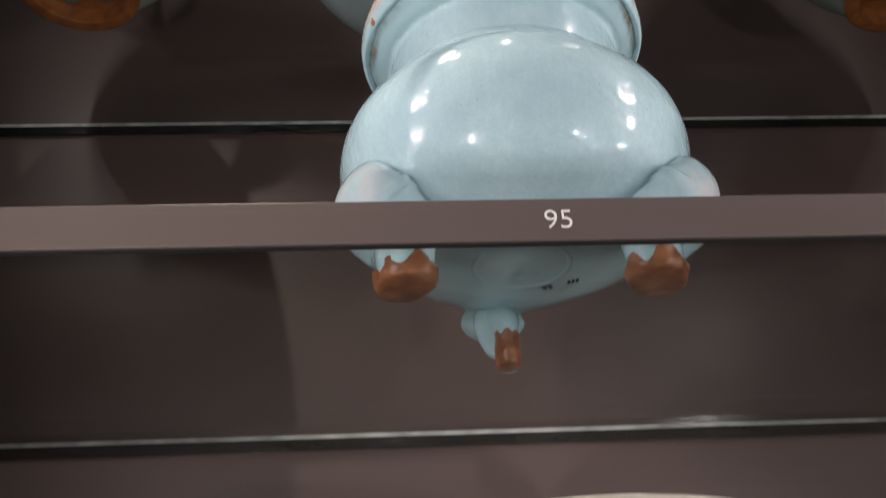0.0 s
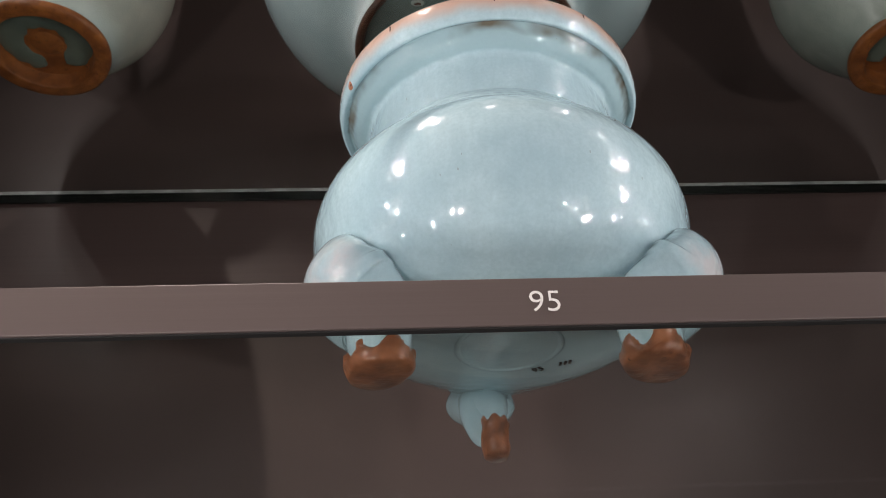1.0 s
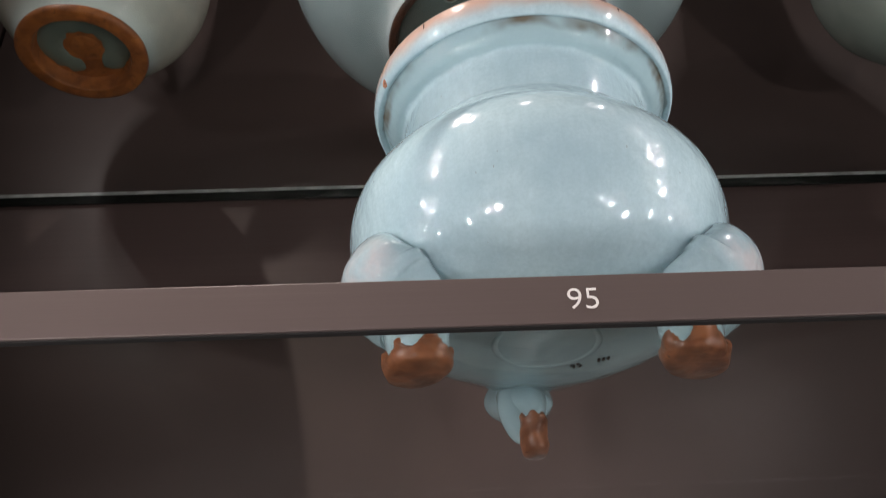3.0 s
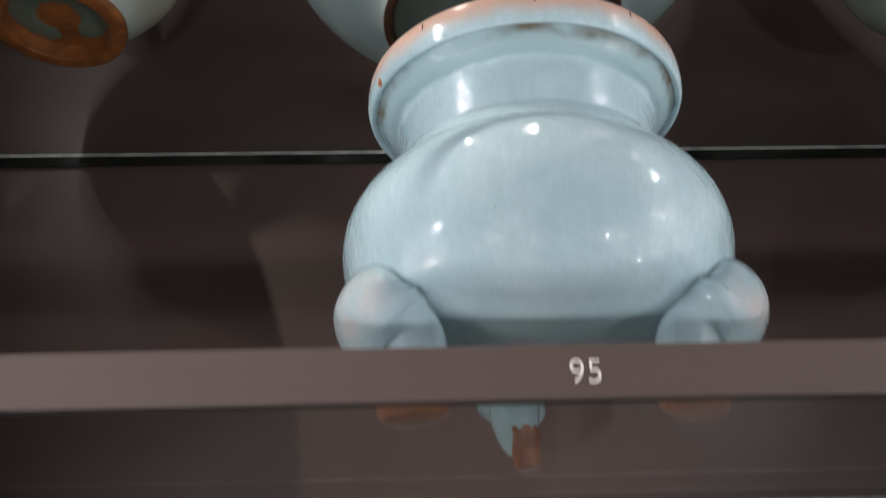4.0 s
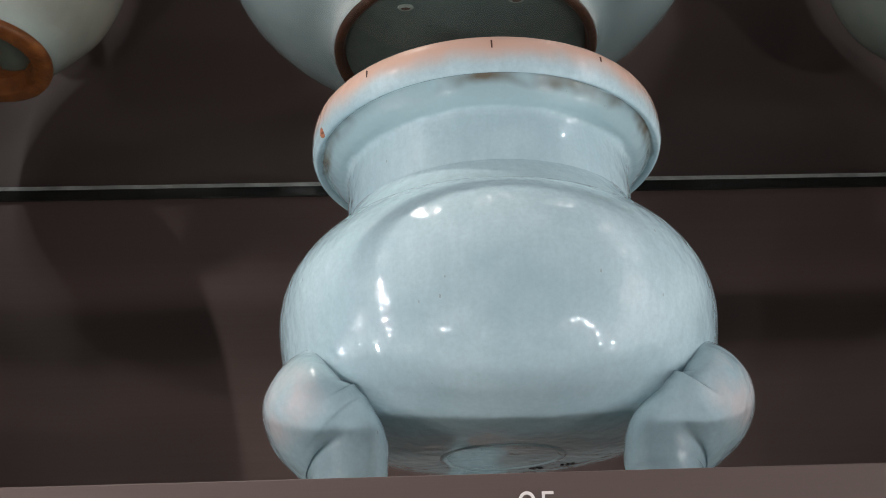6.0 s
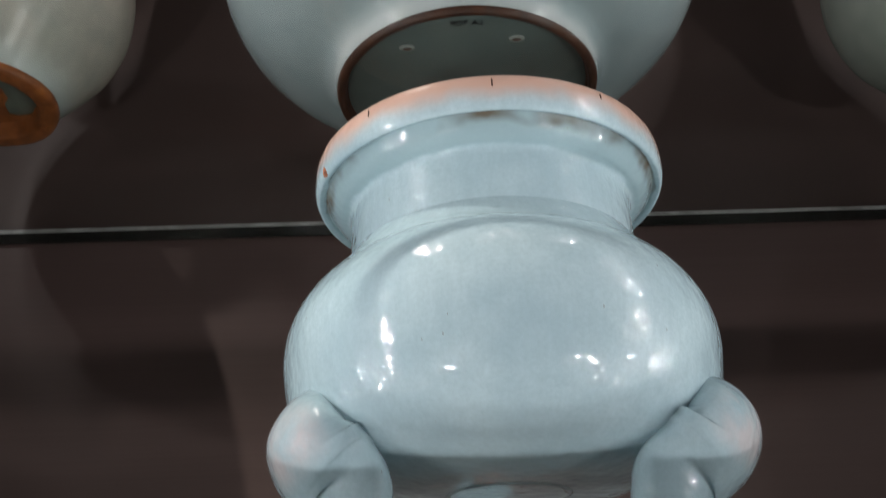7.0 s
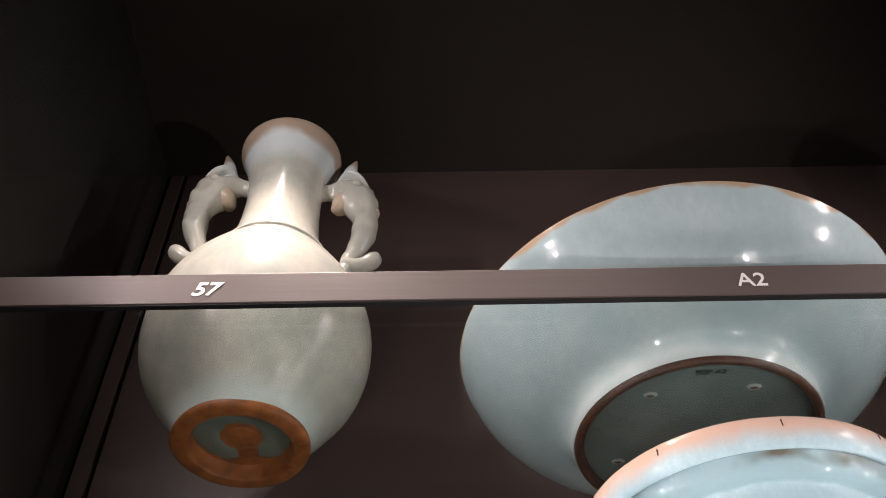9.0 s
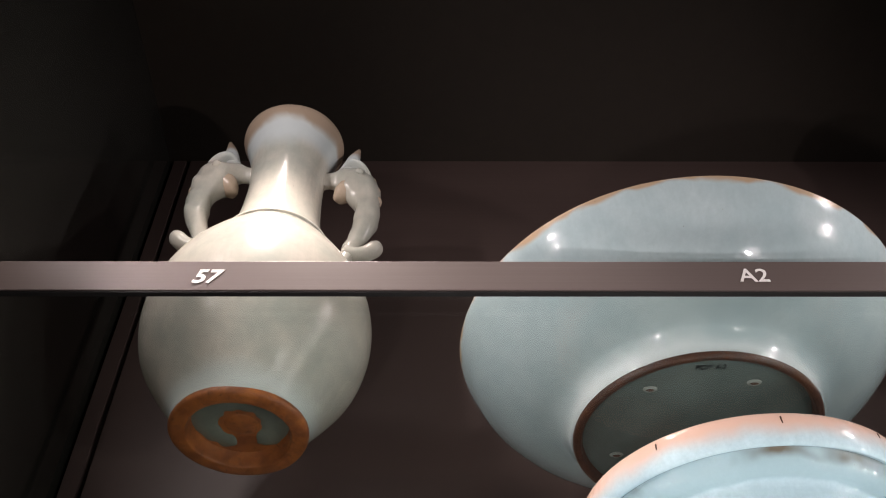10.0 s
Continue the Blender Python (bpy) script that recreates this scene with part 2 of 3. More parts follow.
def box(x0, x1, y0, y1, z0, z1, bevel=0.0):
    bm = bmesh.new()
    bmesh.ops.create_cube(bm, size=1)
    for v in bm.verts:
        v.co = ((x0 + x1) / 2 + v.co.x * (x1 - x0), (y0 + y1) / 2 + v.co.y * (y1 - y0), (z0 + z1) / 2 + v.co.z * (z1 - z0))
    if bevel:
        bmesh.ops.bevel(bm, geom=list(bm.edges), offset=bevel, segments=2, affect="EDGES", profile=0.5)
    return bm


def smooth_line(points, steps):
    """A Catmull-Rom line through points of any dimension."""
    p = [Vector(q) for q in points]
    p = [p[0] * 2 - p[1], *p, p[-1] * 2 - p[-2]]
    out = []
    for i in range(1, len(p) - 2):
        for k in range(steps):
            t = k / steps
            out.append(0.5 * (2 * p[i] + (p[i + 1] - p[i - 1]) * t + (2 * p[i - 1] - 5 * p[i] + 4 * p[i + 1] - p[i + 2]) * t * t + (3 * p[i] - p[i - 1] - 3 * p[i + 1] + p[i + 2]) * t ** 3))
    return [*out, p[-2]]


def lathe(profile, around=96, steps=5, wobble=0.0004, seed=0.0, swell=None):
    """A thrown body from (radius, height) points, slightly out of true."""
    bm = bmesh.new()
    rings = []
    for r, z in smooth_line([Vector((a, b, 0)).to_2d() for a, b in profile], steps):
        if r < 0.0006:
            rings.append([bm.verts.new((0, 0, z))])
            continue
        ring = []
        for k in range(around):
            a = 2 * math.pi * k / around
            d = wobble * noise.noise(Vector((math.cos(a) * 1.2 + seed, math.sin(a) * 1.2, z * 18)))
            d += swell(a, r, z) if swell else 0.0
            e = wobble * 0.6 * noise.noise(Vector((math.cos(a) + 7 + seed, math.sin(a), 3.1)))
            ring.append(bm.verts.new(((r + d) * math.cos(a), (r + d) * math.sin(a), z + e)))
        rings.append(ring)
    for p, q in zip(rings, rings[1:]):
        if len(p) == 1 and len(q) == 1:
            continue
        for k in range(around):
            j = (k + 1) % around
            corners = [p[k % len(p)], p[j % len(p)], q[j % len(q)], q[k % len(q)]]
            unique = list(dict.fromkeys(corners))
            if len(unique) > 2:
                bm.faces.new(unique)
    bmesh.ops.recalc_face_normals(bm, faces=bm.faces)
    for f in bm.faces:
        f.smooth = True
    return bm


def sweep(stations, across, around=20, steps=6):
    """A limb: stations of (centre x, y, z, half width along across, half width the other way)."""
    bm = bmesh.new()
    centres = smooth_line([Vector(s[:3]) for s in stations], steps)
    widths = smooth_line([Vector((s[3], s[4], 0)) for s in stations], steps)
    side = Vector(across).normalized()
    rings = []
    for i, (c, w) in enumerate(zip(centres, widths)):
        way = (centres[min(i + 1, len(centres) - 1)] - centres[max(i - 1, 0)]).normalized()
        s = (side - way * side.dot(way)).normalized()
        u = way.cross(s)
        rings.append([bm.verts.new(c + s * w.x * math.cos(2 * math.pi * k / around) + u * w.y * math.sin(2 * math.pi * k / around)) for k in range(around)])
    for p, q in zip(rings, rings[1:]):
        for k in range(around):
            bm.faces.new((p[k], p[(k + 1) % around], q[(k + 1) % around], q[k]))
    bm.faces.new(rings[0])
    bm.faces.new(rings[-1])
    bmesh.ops.recalc_face_normals(bm, faces=bm.faces)
    for f in bm.faces:
        f.smooth = True
    return bm


def ball(x, y, z, a, b, c):
    bm = bmesh.new()
    bmesh.ops.create_uvsphere(bm, u_segments=20, v_segments=12, radius=1)
    for v in bm.verts:
        v.co = (x + v.co.x * a, y + v.co.y * b, z + v.co.z * c)
    for f in bm.faces:
        f.smooth = True
    return bm


def turned(bm, angle):
    bmesh.ops.rotate(bm, verts=bm.verts, cent=(0, 0, 0), matrix=Matrix.Rotation(radians(angle), 3, "Z"))
    return bm


def merged(*parts):
    bm = bmesh.new()
    for b in parts:
        mesh = bpy.data.meshes.new("join")
        b.to_mesh(mesh)
        b.free()
        bm.from_mesh(mesh)
        bpy.data.meshes.remove(mesh)
    return bm


def lettering(name, text, size, m, mat, parent, shear=0.0, bold=0.0, label=""):
    """Flat letters with a little body, centred on the pose m."""
    curve = bpy.data.curves.new(name, "FONT")
    curve.body, curve.size, curve.shear, curve.offset = text, size, shear, bold
    curve.align_x, curve.align_y, curve.extrude = "CENTER", "CENTER", 0.00015
    ob = bpy.data.objects.new(name, curve)
    mesh = bpy.data.meshes.new_from_object(ob)
    bpy.data.objects.remove(ob)
    mesh.transform(m)
    mesh.materials.clear()
    mesh.materials.append(mat)
    made = new(name, mesh)
    made.parent = parent
    if label:
        made["label"] = label
    return made


# ---- the case ----
BACK = 0.2608
SIDE = 0.4145
TOP = 1.976


def structure(name, bm, mat, label, category):
    return tagged(part(name, bm, mat), label, category, kind="structure")


wall = structure("wall_back", box(-0.3948, 0.3948, BACK, BACK + 0.02, 0.60, TOP + 0.05, 0.0008), WALL, "dark brown matt laminate back panel of a display case", "wall")
for side in (-1, 1):
    structure("wall_corner", box(*sorted((side * 0.3988, side * 0.4108)), BACK, BACK + 0.02, 0.60, TOP + 0.05), WALL, "narrow dark brown corner panel beside an open joint", "wall")
    structure("wall_joint", box(*sorted((side * 0.390, side * 0.4142)), BACK + 0.012, BACK + 0.022, 0.60, TOP + 0.05), GROOVE, "black shadow joint between two brown panels", "joint")
    structure("wall_side", box(*sorted((side * SIDE, side * (SIDE + 0.01))), -0.13, BACK + 0.02, 0.60, TOP + 0.05), DARK_GLASS, "dark reflecting glass side of a display case", "glass wall")
structure("ceiling", box(-0.45, 0.45, -0.2, BACK + 0.03, TOP, TOP + 0.02), CEILING, "dark brown painted ceiling of a display case", "ceiling")
structure("case_floor", box(-0.45, 0.45, -0.2, BACK + 0.03, 0.004, 0.60), WALL, "dark brown plinth under a display case", "plinth")
structure("gallery_floor", box(-1.3, 1.3, -1.7, 0.6, -0.05, 0.0), GALLERY_FLOOR, "brown wooden gallery floor in the dark", "floor")
structure("gallery_ceiling", box(-1.3, 1.3, -1.7, 0.6, 2.5, 2.56), DARK_ROOM, "dark painted gallery ceiling", "ceiling")
structure("wall_south", box(-1.3, 1.3, -1.76, -1.7, 0, 2.5), DARK_ROOM, "dark painted gallery wall", "wall")
structure("wall_north", box(-1.3, 1.3, 0.6, 0.66, 0, 2.5), DARK_ROOM, "dark painted gallery wall", "wall")
structure("wall_west", box(-1.36, -1.3, -1.7, 0.6, 0, 2.5), DARK_ROOM, "dark painted gallery wall", "wall")
structure("wall_east", box(1.3, 1.36, -1.7, 0.6, 0, 2.5), DARK_ROOM, "dark painted gallery wall", "wall")


def glass_shelf(top, label):
    """A glass shelf with its upright label rail along the front."""
    shelf = base("glass_shelf", 0, 0, top)
    tagged(shelf, label, "shelf", "shelves of the case")
    part("pane", box(-0.404, 0.404, 0.002, BACK - 0.004, -0.015, -0.006, 0.0006), GLASS, shelf, "clear glass pane")
    # dark strip added for the shadow gap under the rear edge
    part("rear_shade_strip", box(-0.404, 0.404, BACK - 0.0035, BACK - 0.0015, -0.0132, -0.0064), EDGE_SHADE, shelf, "black strip standing for the shade under the rear glass edge")
    # pale strip added for the bright glint along the glass edge
    part("rear_glint", box(-0.404, 0.404, BACK - 0.0035, BACK - 0.0015, -0.0062, -0.0036), EDGE_GLINT, shelf, "rear glass edge coloured near-white for the light it catches")
    rail = part("label_rail", box(-0.404, 0.404, -0.002, 0.0, -0.015, 0.0042, 0.0004), RAIL, shelf, "brown satin label rail")
    # thin black line along the rail's underside
    part("underside_strip", box(-0.404, 0.404, -0.0014, 0.0012, -0.0159, -0.0152), GROOVE, shelf, "thin black strip along the underside of the rail")
    return shelf, rail


shelf, rail = glass_shelf(1.295, "clear glass shelf with a brown label rail numbered 95")
lettering("number", "95", 0.0122, pose(0.0001, -0.0022, -0.0060, 90, 0, 0), INK, rail, 0.0, -0.00012, label="white printed number 95")
shelf, rail = glass_shelf(1.541, "clear glass shelf with a brown label rail numbered 57 and A2")
lettering("number", "57", 0.0120, pose(-0.2546, -0.0022, -0.0067, 90, 0, 0), INK, rail, 0.25, 0.0003, "white handwritten number 57")
lettering("number", "A2", 0.0120, pose(-0.0027, -0.0022, -0.0058, 90, 0, 0), INK, rail, 0.0, 0.0001, "white handwritten number A2")
glass_shelf(1.049, "clear glass shelf with a plain brown label rail")


# ---- the tripod censer ----
def censer():
    top = base("tripod_censer", 0.0006, 0.1010, 1.2892)
    tagged(top, "pale blue glazed stoneware tripod censer with brown feet on glass shelf", "incense burner")
    body = [(0, 0.0298), (0.024, 0.0292), (0.045, 0.0298), (0.060, 0.0336), (0.0735, 0.0408), (0.0832, 0.0505), (0.0892, 0.0622), (0.0918, 0.0745), (0.0926, 0.0840), (0.0916, 0.0930), (0.0890, 0.1010),
            (0.0840, 0.1095), (0.0770, 0.1170), (0.0710, 0.1215), (0.0668, 0.1240), (0.0649, 0.1254), (0.0643, 0.1275), (0.0641, 0.1310), (0.0641, 0.1380), (0.0641, 0.1460), (0.0641, 0.1520), (0.0643, 0.1540), (0.0650, 0.1556), (0.0666, 0.1566), (0.0692, 0.1576), (0.0720, 0.1600),
            (0.0744, 0.1635), (0.0758, 0.1650), (0.0772, 0.1642), (0.0790, 0.1636), (0.0804, 0.1655), (0.0810, 0.1695), (0.0807, 0.1755), (0.0795, 0.1796), (0.0772, 0.1804), (0.0745, 0.1777), (0.066, 0.169),
            (0.0605, 0.158), (0.060, 0.141), (0.075, 0.115), (0.087, 0.085), (0.078, 0.058), (0.05, 0.045), (0, 0.042)]
    outside = 37

    def knees(a, r, z):
        """The belly swells into a rounded knee over each leg."""
        if r < 0.056 or z > 0.1:
            return 0.0
        most = 0.0
        for angle in (-150, -30, 90):
            off = abs((math.degrees(a) - angle + 180) % 360 - 180)
            tall = abs(z - 0.0480) / 0.0130
            most += 0.0078 * math.exp(-(off / 20.0) ** 2.0) * math.exp(-tall ** 2.0)
        return most * min(1.0, (r - 0.056) / 0.014)

    part("body", lathe([(r, z + 0.006) for r, z in body[:outside]], 256, 6, 0.0006, 0.0, knees), BLUE, top)
    part("inside", lathe([(r, z + 0.006) for r, z in body[outside - 1:]], 96, 4, 0.0), BLUE, top)
    part("base_ring", lathe([(r, z + 0.006) for r, z in ((0.0225, 0.0295), (0.0235, 0.0289), (0.0245, 0.0287), (0.0255, 0.0289), (0.0265, 0.0296))], 64, 3, 0.0003), BLUE, top, "faint raised ring under the base")
    for k, (angle, fx, fy, wide, low_wide, lean, bare, cut) in enumerate(((-150, -0.0600, -0.045, 1.02, 1.04, 0.0, 0.0095, 0.004), (-30, 0.0535, -0.046, 1.06, 1.14, 0.0, 0.0085, 0.004), (90, -0.0040, 0.0500, 0.72, 0.38, -0.007, 0.0200, 0.009))):
        out = Vector((math.cos(radians(angle)), math.sin(radians(angle)), 0))
        across, low = (-out.y, out.x, 0), Vector((fx, fy, 0))

        def at(r, z, a, b, moved):
            c = (out * r + Vector((lean, 0, 0))).lerp(low, moved)
            w = wide + (low_wide - wide) * moved
            return (c.x, c.y, z, a * w, b * (0.5 + 0.5 * w))

        leg = sweep([at(0.0810, 0.0645, 0.006, 0.005, 0), at(0.0850, 0.0610, 0.0125, 0.0088, 0), at(0.0872, 0.0560, 0.0190, 0.0122, 0), at(0.0874, 0.0495, 0.0240, 0.0146, 0), at(0.0848, 0.0430, 0.0268, 0.0156, 0.05), at(0.0798, 0.0360, 0.0254, 0.0153, 0.30),
                     at(0.0740, 0.0295, 0.0210, 0.0140, 0.68), at(0.0690, 0.0225, 0.0176, 0.0128, 0.95), at(0.0650, 0.0180, 0.0162, 0.0124, 1), at(0.0620, max(0.0110, cut + 0.004), 0.0153, 0.0119, 1), at(0.0620, cut, 0.0146, 0.0114, 1)], across, 48)
        for v in leg.verts:
            v.co += Vector((1, 1, 1)) * 0.0009 * noise.noise(v.co * 55 + Vector((k * 3.0, 1, 2)))
        part("leg", leg, BLUE, top)
        if cut > 0.005:
            flank = sweep([(-0.0060, 0.0620, 0.0340, 0.0150, 0.0090), (-0.0085, 0.0580, 0.0260, 0.0125, 0.0075), (-0.0095, 0.0540, 0.0180, 0.0095, 0.0058), (-0.0090, 0.0515, 0.0110, 0.0065, 0.0042), (-0.0070, 0.0505, 0.0070, 0.0025, 0.0020)], (1, 0, 0), 28)
            part("flank", flank, BLUE, top, "glazed flank beside the hind foot")
        pad = sweep([at(0.062, 0.0225, 0.0170, 0.0124, 1), at(0.062, 0.0180, 0.0162, 0.0124, 1), at(0.062, 0.0135, 0.0156, 0.0121, 1), at(0.0615, 0.0090, 0.0154, 0.0120, 1), at(0.0610, 0.0045, 0.0150, 0.0119, 1), at(0.0610, 0.0012, 0.0138, 0.0108, 1), at(0.0610, 0.0, 0.0112, 0.0085, 1)], across, 56, 7)
        for v in pad.verts:
            away = Vector((v.co.x - fx, v.co.y - fy, 0))
            edge = bare + 0.0095 * noise.noise(away * 95 + Vector((k * 5.0, 2.0, 0))) + 0.003 * noise.noise(away * 260)
            rise = max(-1.0, min(1.0, (edge - v.co.z) / 0.0008))
            v.co += away.normalized() * (0.0013 * rise + 0.0012 * noise.noise(v.co * 170) * (rise > 0))
        part("foot", pad, COPPER, top, "bare burnt-brown clay foot")
    chip = ball(0.0796, 0, 0.1726, 0.0014, 0.0026, 0.0032)
    part("chip", turned(chip, 203), COPPER, top, "brown bare spot on the rim")
    for angle, size in ((-92, 0.0040), (-131, 0.0034), (-58, 0.0026)):
        tick = box(0.0800, 0.0810, -0.00035, 0.00035, 0.1832 - size, 0.1832, 0.0002)
        part("crack", turned(tick, angle), FOOT_BROWN, top, "short dark crack in the rim")
    lettering("mark", "95", 0.0062, pose(0.0165, 0.0240, 0.0348, 180, 0, -28), BLACK_INK, top, label="small black inked number under the base")
    for k in range(3):
        part("mark", box(0.0262 + 0.0022 * k, 0.0274 + 0.0022 * k, 0.0170 - 0.001 * k, 0.0200 - 0.001 * k, 0.0346, 0.0360), BLACK_INK, top, "small black inked stroke")
    return top


censer()


# ---- the dish ----
def dish():
    top = base("footed_dish", -0.0049, 0.1225, 1.5362)
    tagged(top, "wide pale blue glazed stoneware dish with brown-edged foot", "dish")
    part("body", lathe([(0.0679, 0.0028), (0.0685, 0.0070), (0.0697, 0.0106), (0.0724, 0.0143), (0.0772, 0.0178), (0.0912, 0.0223), (0.1065, 0.0319), (0.1196, 0.0453), (0.1269, 0.0577), (0.1300, 0.0652),
                        (0.1302, 0.0667), (0.1292, 0.0677), (0.1275, 0.0669), (0.123, 0.059), (0.113, 0.048), (0.098, 0.036), (0.075, 0.0265), (0.04, 0.022), (0, 0.021)], 144, 5, 0.0012, 3.0), BLUE_DISH, top)
    part("foot_ring", lathe([(0.0620, 0.0068), (0.0632, 0.0040), (0.0640, 0.0008), (0.0655, 0.0), (0.0670, 0.0002), (0.0680, 0.0014), (0.0684, 0.0032)], 128, 4, 0.0004, 1.0), FOOT_BROWN, top, "dark brown bare foot rim")
    part("base", lathe([(0.0, 0.0066), (0.03, 0.0062), (0.05, 0.0057), (0.0600, 0.0053), (0.0634, 0.0055)], 96, 4, 0.0003), BASE_GLAZE, top, "dull grey-green glazed base")
    for k in range(5):
        a = radians(-131 + 70.5 * k)
        mark = ball(0, 0, 0, 0.0041, 0.0026, 0.0009)
        bmesh.ops.translate(mark, verts=mark.verts, vec=(0.047 * math.cos(a), 0.047 * math.sin(a), 0.0056))
        spur = part("spur_mark", mark, SPUR, top, "small pale spur scar")
        pit = ball(0.047 * math.cos(a), 0.047 * math.sin(a), 0.0049, 0.0023, 0.0012, 0.0004)
        part("pit", pit, FOOT_BROWN, spur, "dark pit")
    lettering("mark", "PDF A2", 0.0052, pose(-0.002, -0.0535, 0.0051, 180, 0, -3), BLACK_INK, top, label="small black inked mark on the base")
    return top


dish()


# ---- the vases ----
def glaze_patch():
    """A ragged ring of pooled glaze, open on one side."""
    bm = bmesh.new()
    rows = []
    for k in range(73):
        a = radians(100 + 322 * k / 72)
        n = noise.noise(Vector((math.cos(a) * 2.2, math.sin(a) * 2.2, 4.0)))
        far = max(0.0, math.sin(a))
        inner, outer = 0.0118 + 0.0028 * n, 0.0272 - 0.0035 * far + 0.0030 * noise.noise(Vector((math.cos(a) * 4, math.sin(a) * 4, 9.0))) * far
        ends = min(1.0, min(k, 72 - k) / 5)
        mid, half = (inner + outer) / 2, (outer - inner) / 2 * math.sqrt(ends * (2 - ends)) + 0.0003
        rows.append([bm.verts.new(((mid + half * q) * math.cos(a), (mid + half * q) * math.sin(a), 0.0090 - 0.0011 * (1 - q ** 4))) for q in (-1, -0.9, -0.6, 0, 0.6, 0.9, 1)])
    for p, q in zip(rows, rows[1:]):
        for i in range(6):
            bm.faces.new((p[i], p[i + 1], q[i + 1], q[i])).smooth = True
    bmesh.ops.recalc_face_normals(bm, faces=bm.faces)
    return bm


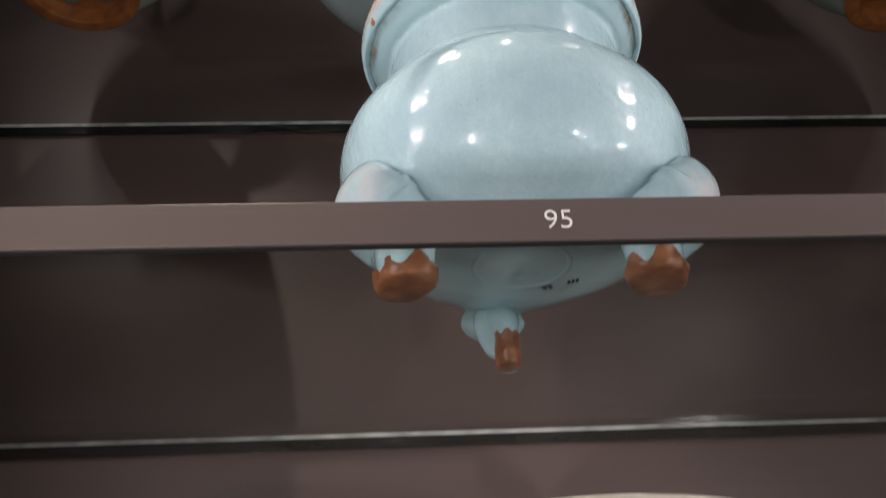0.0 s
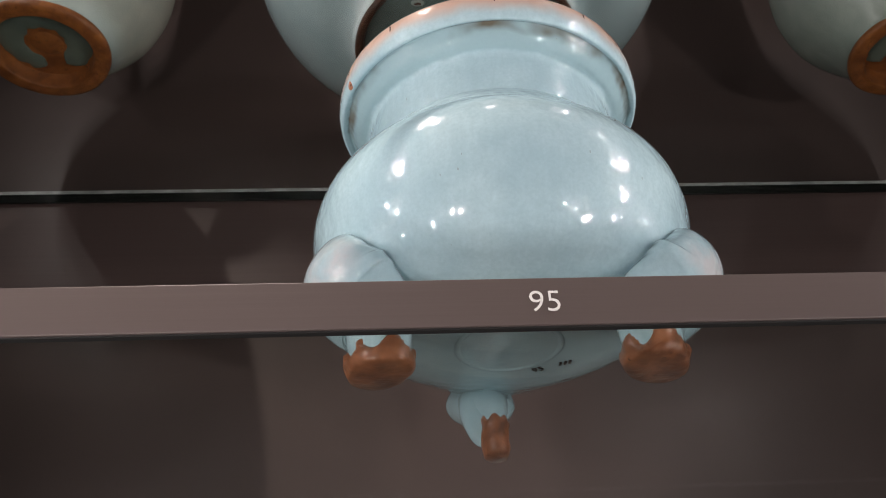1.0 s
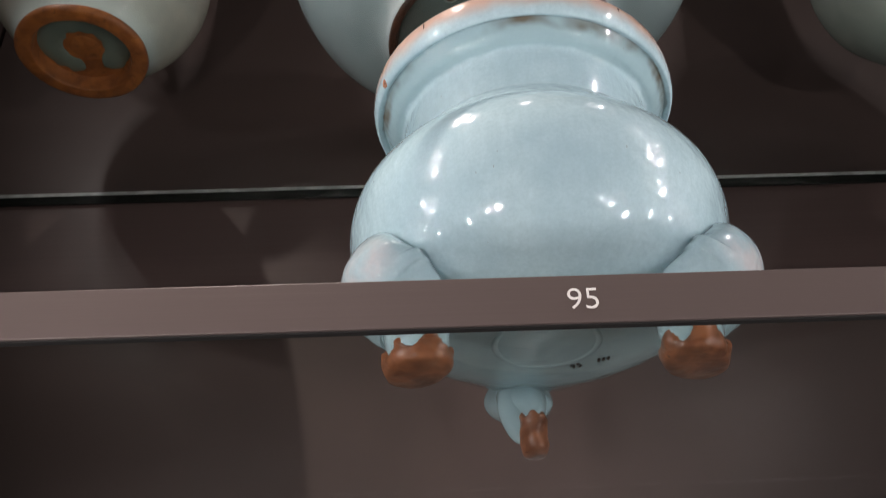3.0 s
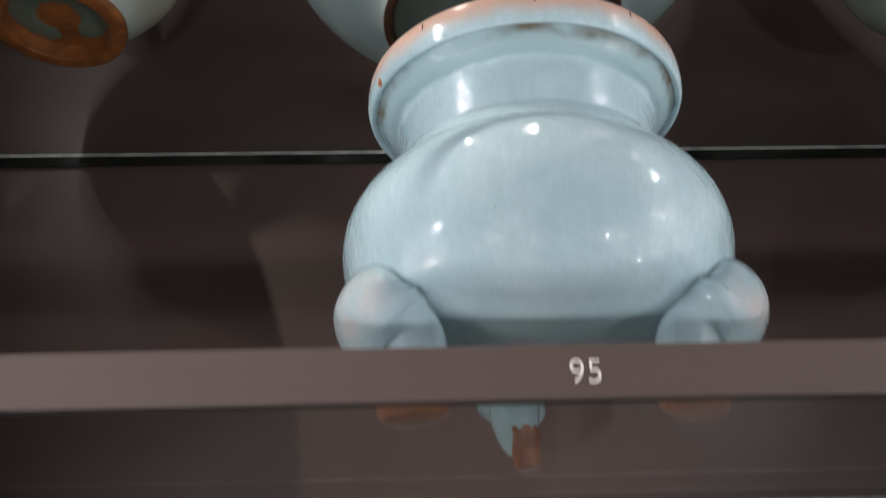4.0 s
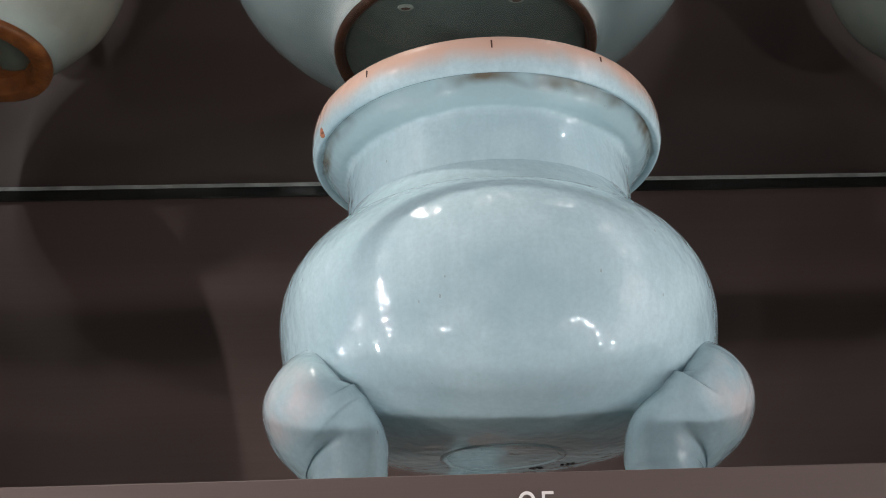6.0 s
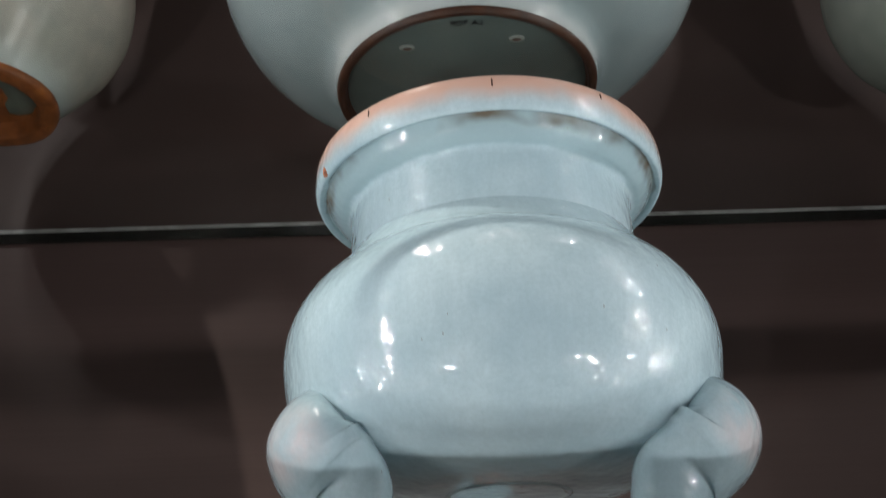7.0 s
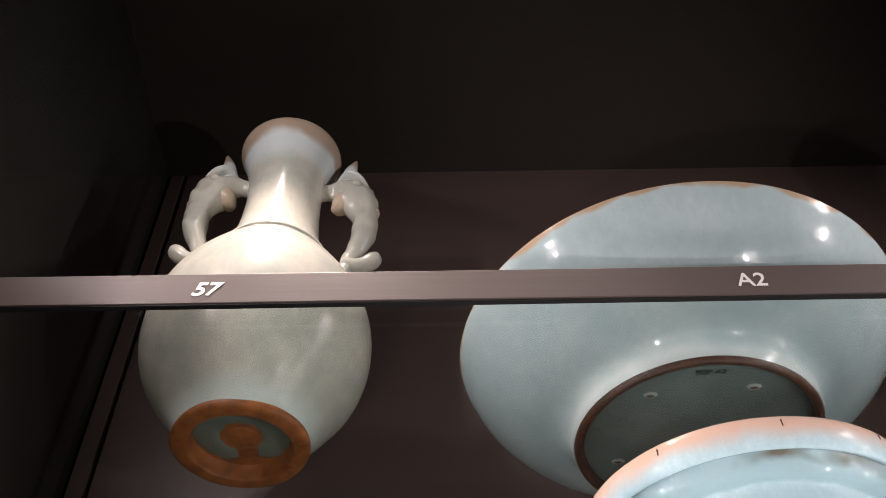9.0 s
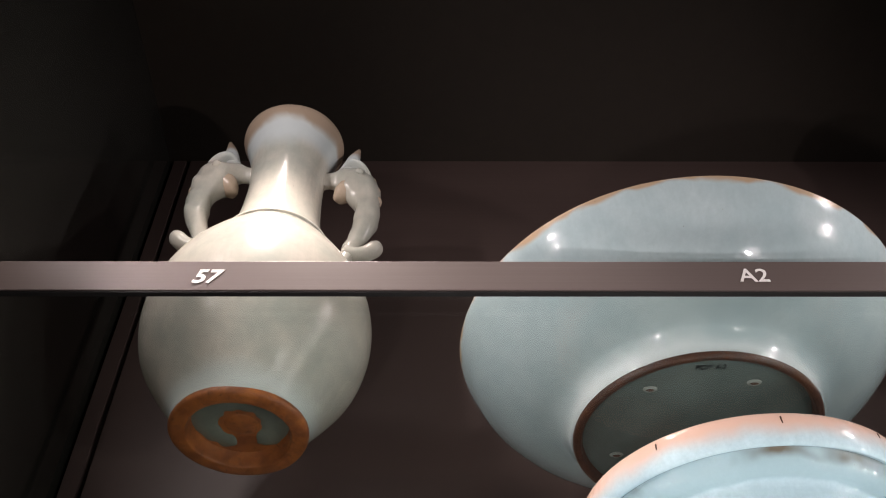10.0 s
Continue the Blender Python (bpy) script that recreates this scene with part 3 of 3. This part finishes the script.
def vase(name, x, y, z, turn, label, handles=True, skin=None):
    top = base(name, x, y, z, turn)
    tagged(top, label, "vase")
    part("body", lathe([(1.0047 * r, 1.0234 * h) for r, h in [(0.0374, 0.0030), (0.0384, 0.0075), (0.0425, 0.0145), (0.0520, 0.0270), (0.0618, 0.0420), (0.0672, 0.0580), (0.0686, 0.0740), (0.0668, 0.0900), (0.0610, 0.1070), (0.0520, 0.1230), (0.0430, 0.1360), (0.0362, 0.1448),
                        (0.0370, 0.1466), (0.0366, 0.1488), (0.0338, 0.1520), (0.0305, 0.1600), (0.0276, 0.1760), (0.0263, 0.1960), (0.0265, 0.2160), (0.0284, 0.2340), (0.0322, 0.2480), (0.0362, 0.2570), (0.0374, 0.2605),
                        (0.0372, 0.2635), (0.0355, 0.2645), (0.0330, 0.2600), (0.0285, 0.2450), (0.0240, 0.2200), (0.0235, 0.1900), (0.0270, 0.1600), (0.05, 0.12), (0.062, 0.08), (0.05, 0.04), (0, 0.022)]], 112, 4, 0.0008, 5.0), skin or CREAM, top)
    part("foot_ring", lathe([(0.0262, 0.0098), (0.0276, 0.0060), (0.0286, 0.0012), (0.0300, 0.0), (0.0350, 0.0), (0.0374, 0.0008), (0.0382, 0.0022), (0.0381, 0.0036), (0.0377, 0.0050)], 96, 4, 0.0009, 2.0), ORANGE, top, "bare orange clay foot ring")
    part("base", lathe([(0.0, 0.0086), (0.0100, 0.0088), (0.0160, 0.0090), (0.0210, 0.0091), (0.0275, 0.0090)], 64, 4, 0.0006, 4.0), ORANGE, top, "bare orange clay under the foot")
    part("glaze_patch", glaze_patch(), VASE_BASE, top, "patchy green glaze under the foot")
    part("base_centre", ball(0.0005, 0.0005, 0.0092, 0.0100, 0.0095, 0.0016), ORANGE, top, "bare orange clay lump under the foot")
    if handles:
        for side, near in ((0, 0.955), (180, 0.935)):
            limb = sweep([(0.0240, 0, 0.2235, 0.0066, 0.0076), (0.0330, 0, 0.2250, 0.0062, 0.0066), (0.0420, 0, 0.2255, 0.0090, 0.0108), (0.0510, 0, 0.2215, 0.0112, 0.0148), (0.0575, 0, 0.2110, 0.0104, 0.0130), (0.0612, 0, 0.1980, 0.0086, 0.0100), (0.0622, 0, 0.1870, 0.0080, 0.0092),
                          (0.0605, 0, 0.1760, 0.0072, 0.0084), (0.0568, 0, 0.1655, 0.0058, 0.0066), (0.0535, 0, 0.1570, 0.0052, 0.0056), (0.0508, 0, 0.1480, 0.0052, 0.0058), (0.0480, 0, 0.1400, 0.0050, 0.0056)], (0, 1, 0), 28)
            for v in limb.verts:
                v.co += Vector((0.8, 1, 0.8)) * 0.0020 * noise.noise(v.co * 95)
            ear = sweep([(0.0440, 0, 0.2290, 0.0070, 0.0086), (0.0460, 0, 0.2410, 0.0052, 0.0064), (0.0485, 0, 0.2530, 0.0040, 0.0048), (0.0515, 0, 0.2640, 0.0012, 0.0015)], (0, 1, 0), 18)
            tail = sweep([(0.0480, 0, 0.1500, 0.0060, 0.0062), (0.0560, 0, 0.1480, 0.0060, 0.0056), (0.0630, 0, 0.1500, 0.0058, 0.0056), (0.0690, 0, 0.1545, 0.0062, 0.0060), (0.0725, 0, 0.1580, 0.0046, 0.0044), (0.0736, 0, 0.1590, 0.0010, 0.0010)], (0, 1, 0), 18)
            chin = sweep([(0.0500, 0, 0.2180, 0.0092, 0.0100), (0.0440, 0, 0.2130, 0.0088, 0.0080), (0.0395, 0, 0.2085, 0.0070, 0.0052), (0.0365, 0, 0.2060, 0.0020, 0.0016)], (0, 1, 0), 18)
            brow = sweep([(0.0380, 0, 0.2340, 0.0030, 0.0018), (0.0450, 0, 0.2385, 0.0105, 0.0030), (0.0530, 0, 0.2360, 0.0122, 0.0034), (0.0600, 0, 0.2290, 0.0100, 0.0030), (0.0640, 0, 0.2230, 0.0030, 0.0016)], (0, 1, 0), 18)
            fins = [ball(x, 0, z, a, 0.0046, c) for x, z, a, c in ((0.0668, 0.2150, 0.0042, 0.0046), (0.0692, 0.2040, 0.0032, 0.0040), (0.0640, 0.2255, 0.0034, 0.0034))]
            eyes = [ball(0.0540, s * 0.0108, 0.2245, 0.0034, 0.0024, 0.0030) for s in (-1, 1)]
            for piece in (limb, ear, tail, chin, brow, *fins, *eyes):
                for v in piece.verts:
                    v.co = (v.co.x * near, v.co.y, v.co.z * 1.0184)
            handle = part("handle", turned(limb, side), CREAM, top, "fish-shaped glazed handle")
            part("ear", turned(ear, side), CREAM, handle)
            part("tail", turned(tail, side), CREAM, handle)
            part("chin", turned(chin, side), HANDLE_TAN, handle, "tan jaw where the glaze is thin")
            part("brow", turned(brow, side), CREAM, handle)
            for piece in eyes:
                part("eye", turned(piece, side), CREAM, handle)
            for piece in fins:
                part("fin", turned(piece, side), HANDLE_TAN, handle, "tan fin where the glaze is thin")
    return top


vase("handled_vase", -0.2570, 0.1194, 1.5352, 4, "grey-green glazed vase with fish-shaped handles and orange foot")
vase("bottle_vase", 0.276, 0.124, 1.5352, 30, "dark grey-green glazed bottle vase with a brown clay foot", False, DARK_GREEN)


def lower_bowl():
    top = base("cream_bowl", 0.022, 0.135, 1.0432)
    tagged(top, "deep cream-glazed bowl standing on the lower shelf", "bowl")
    part("body", lathe([(0.030, 0.004), (0.034, 0.012), (0.055, 0.036), (0.078, 0.083), (0.087, 0.120), (0.091, 0.1465), (0.0912, 0.1490), (0.0895, 0.1497), (0.0875, 0.1465), (0.083, 0.115), (0.072, 0.080), (0.05, 0.04), (0, 0.025)], 96, 4, 0.0006), WHITE_RIM, top)
    part("foot_ring", lathe([(0.024, 0.006), (0.025, 0.0005), (0.029, 0.0), (0.031, 0.0008), (0.0315, 0.006)], 64, 3, 0.0003), FOOT_BROWN, top, "bare brown foot ring")


lower_bowl()
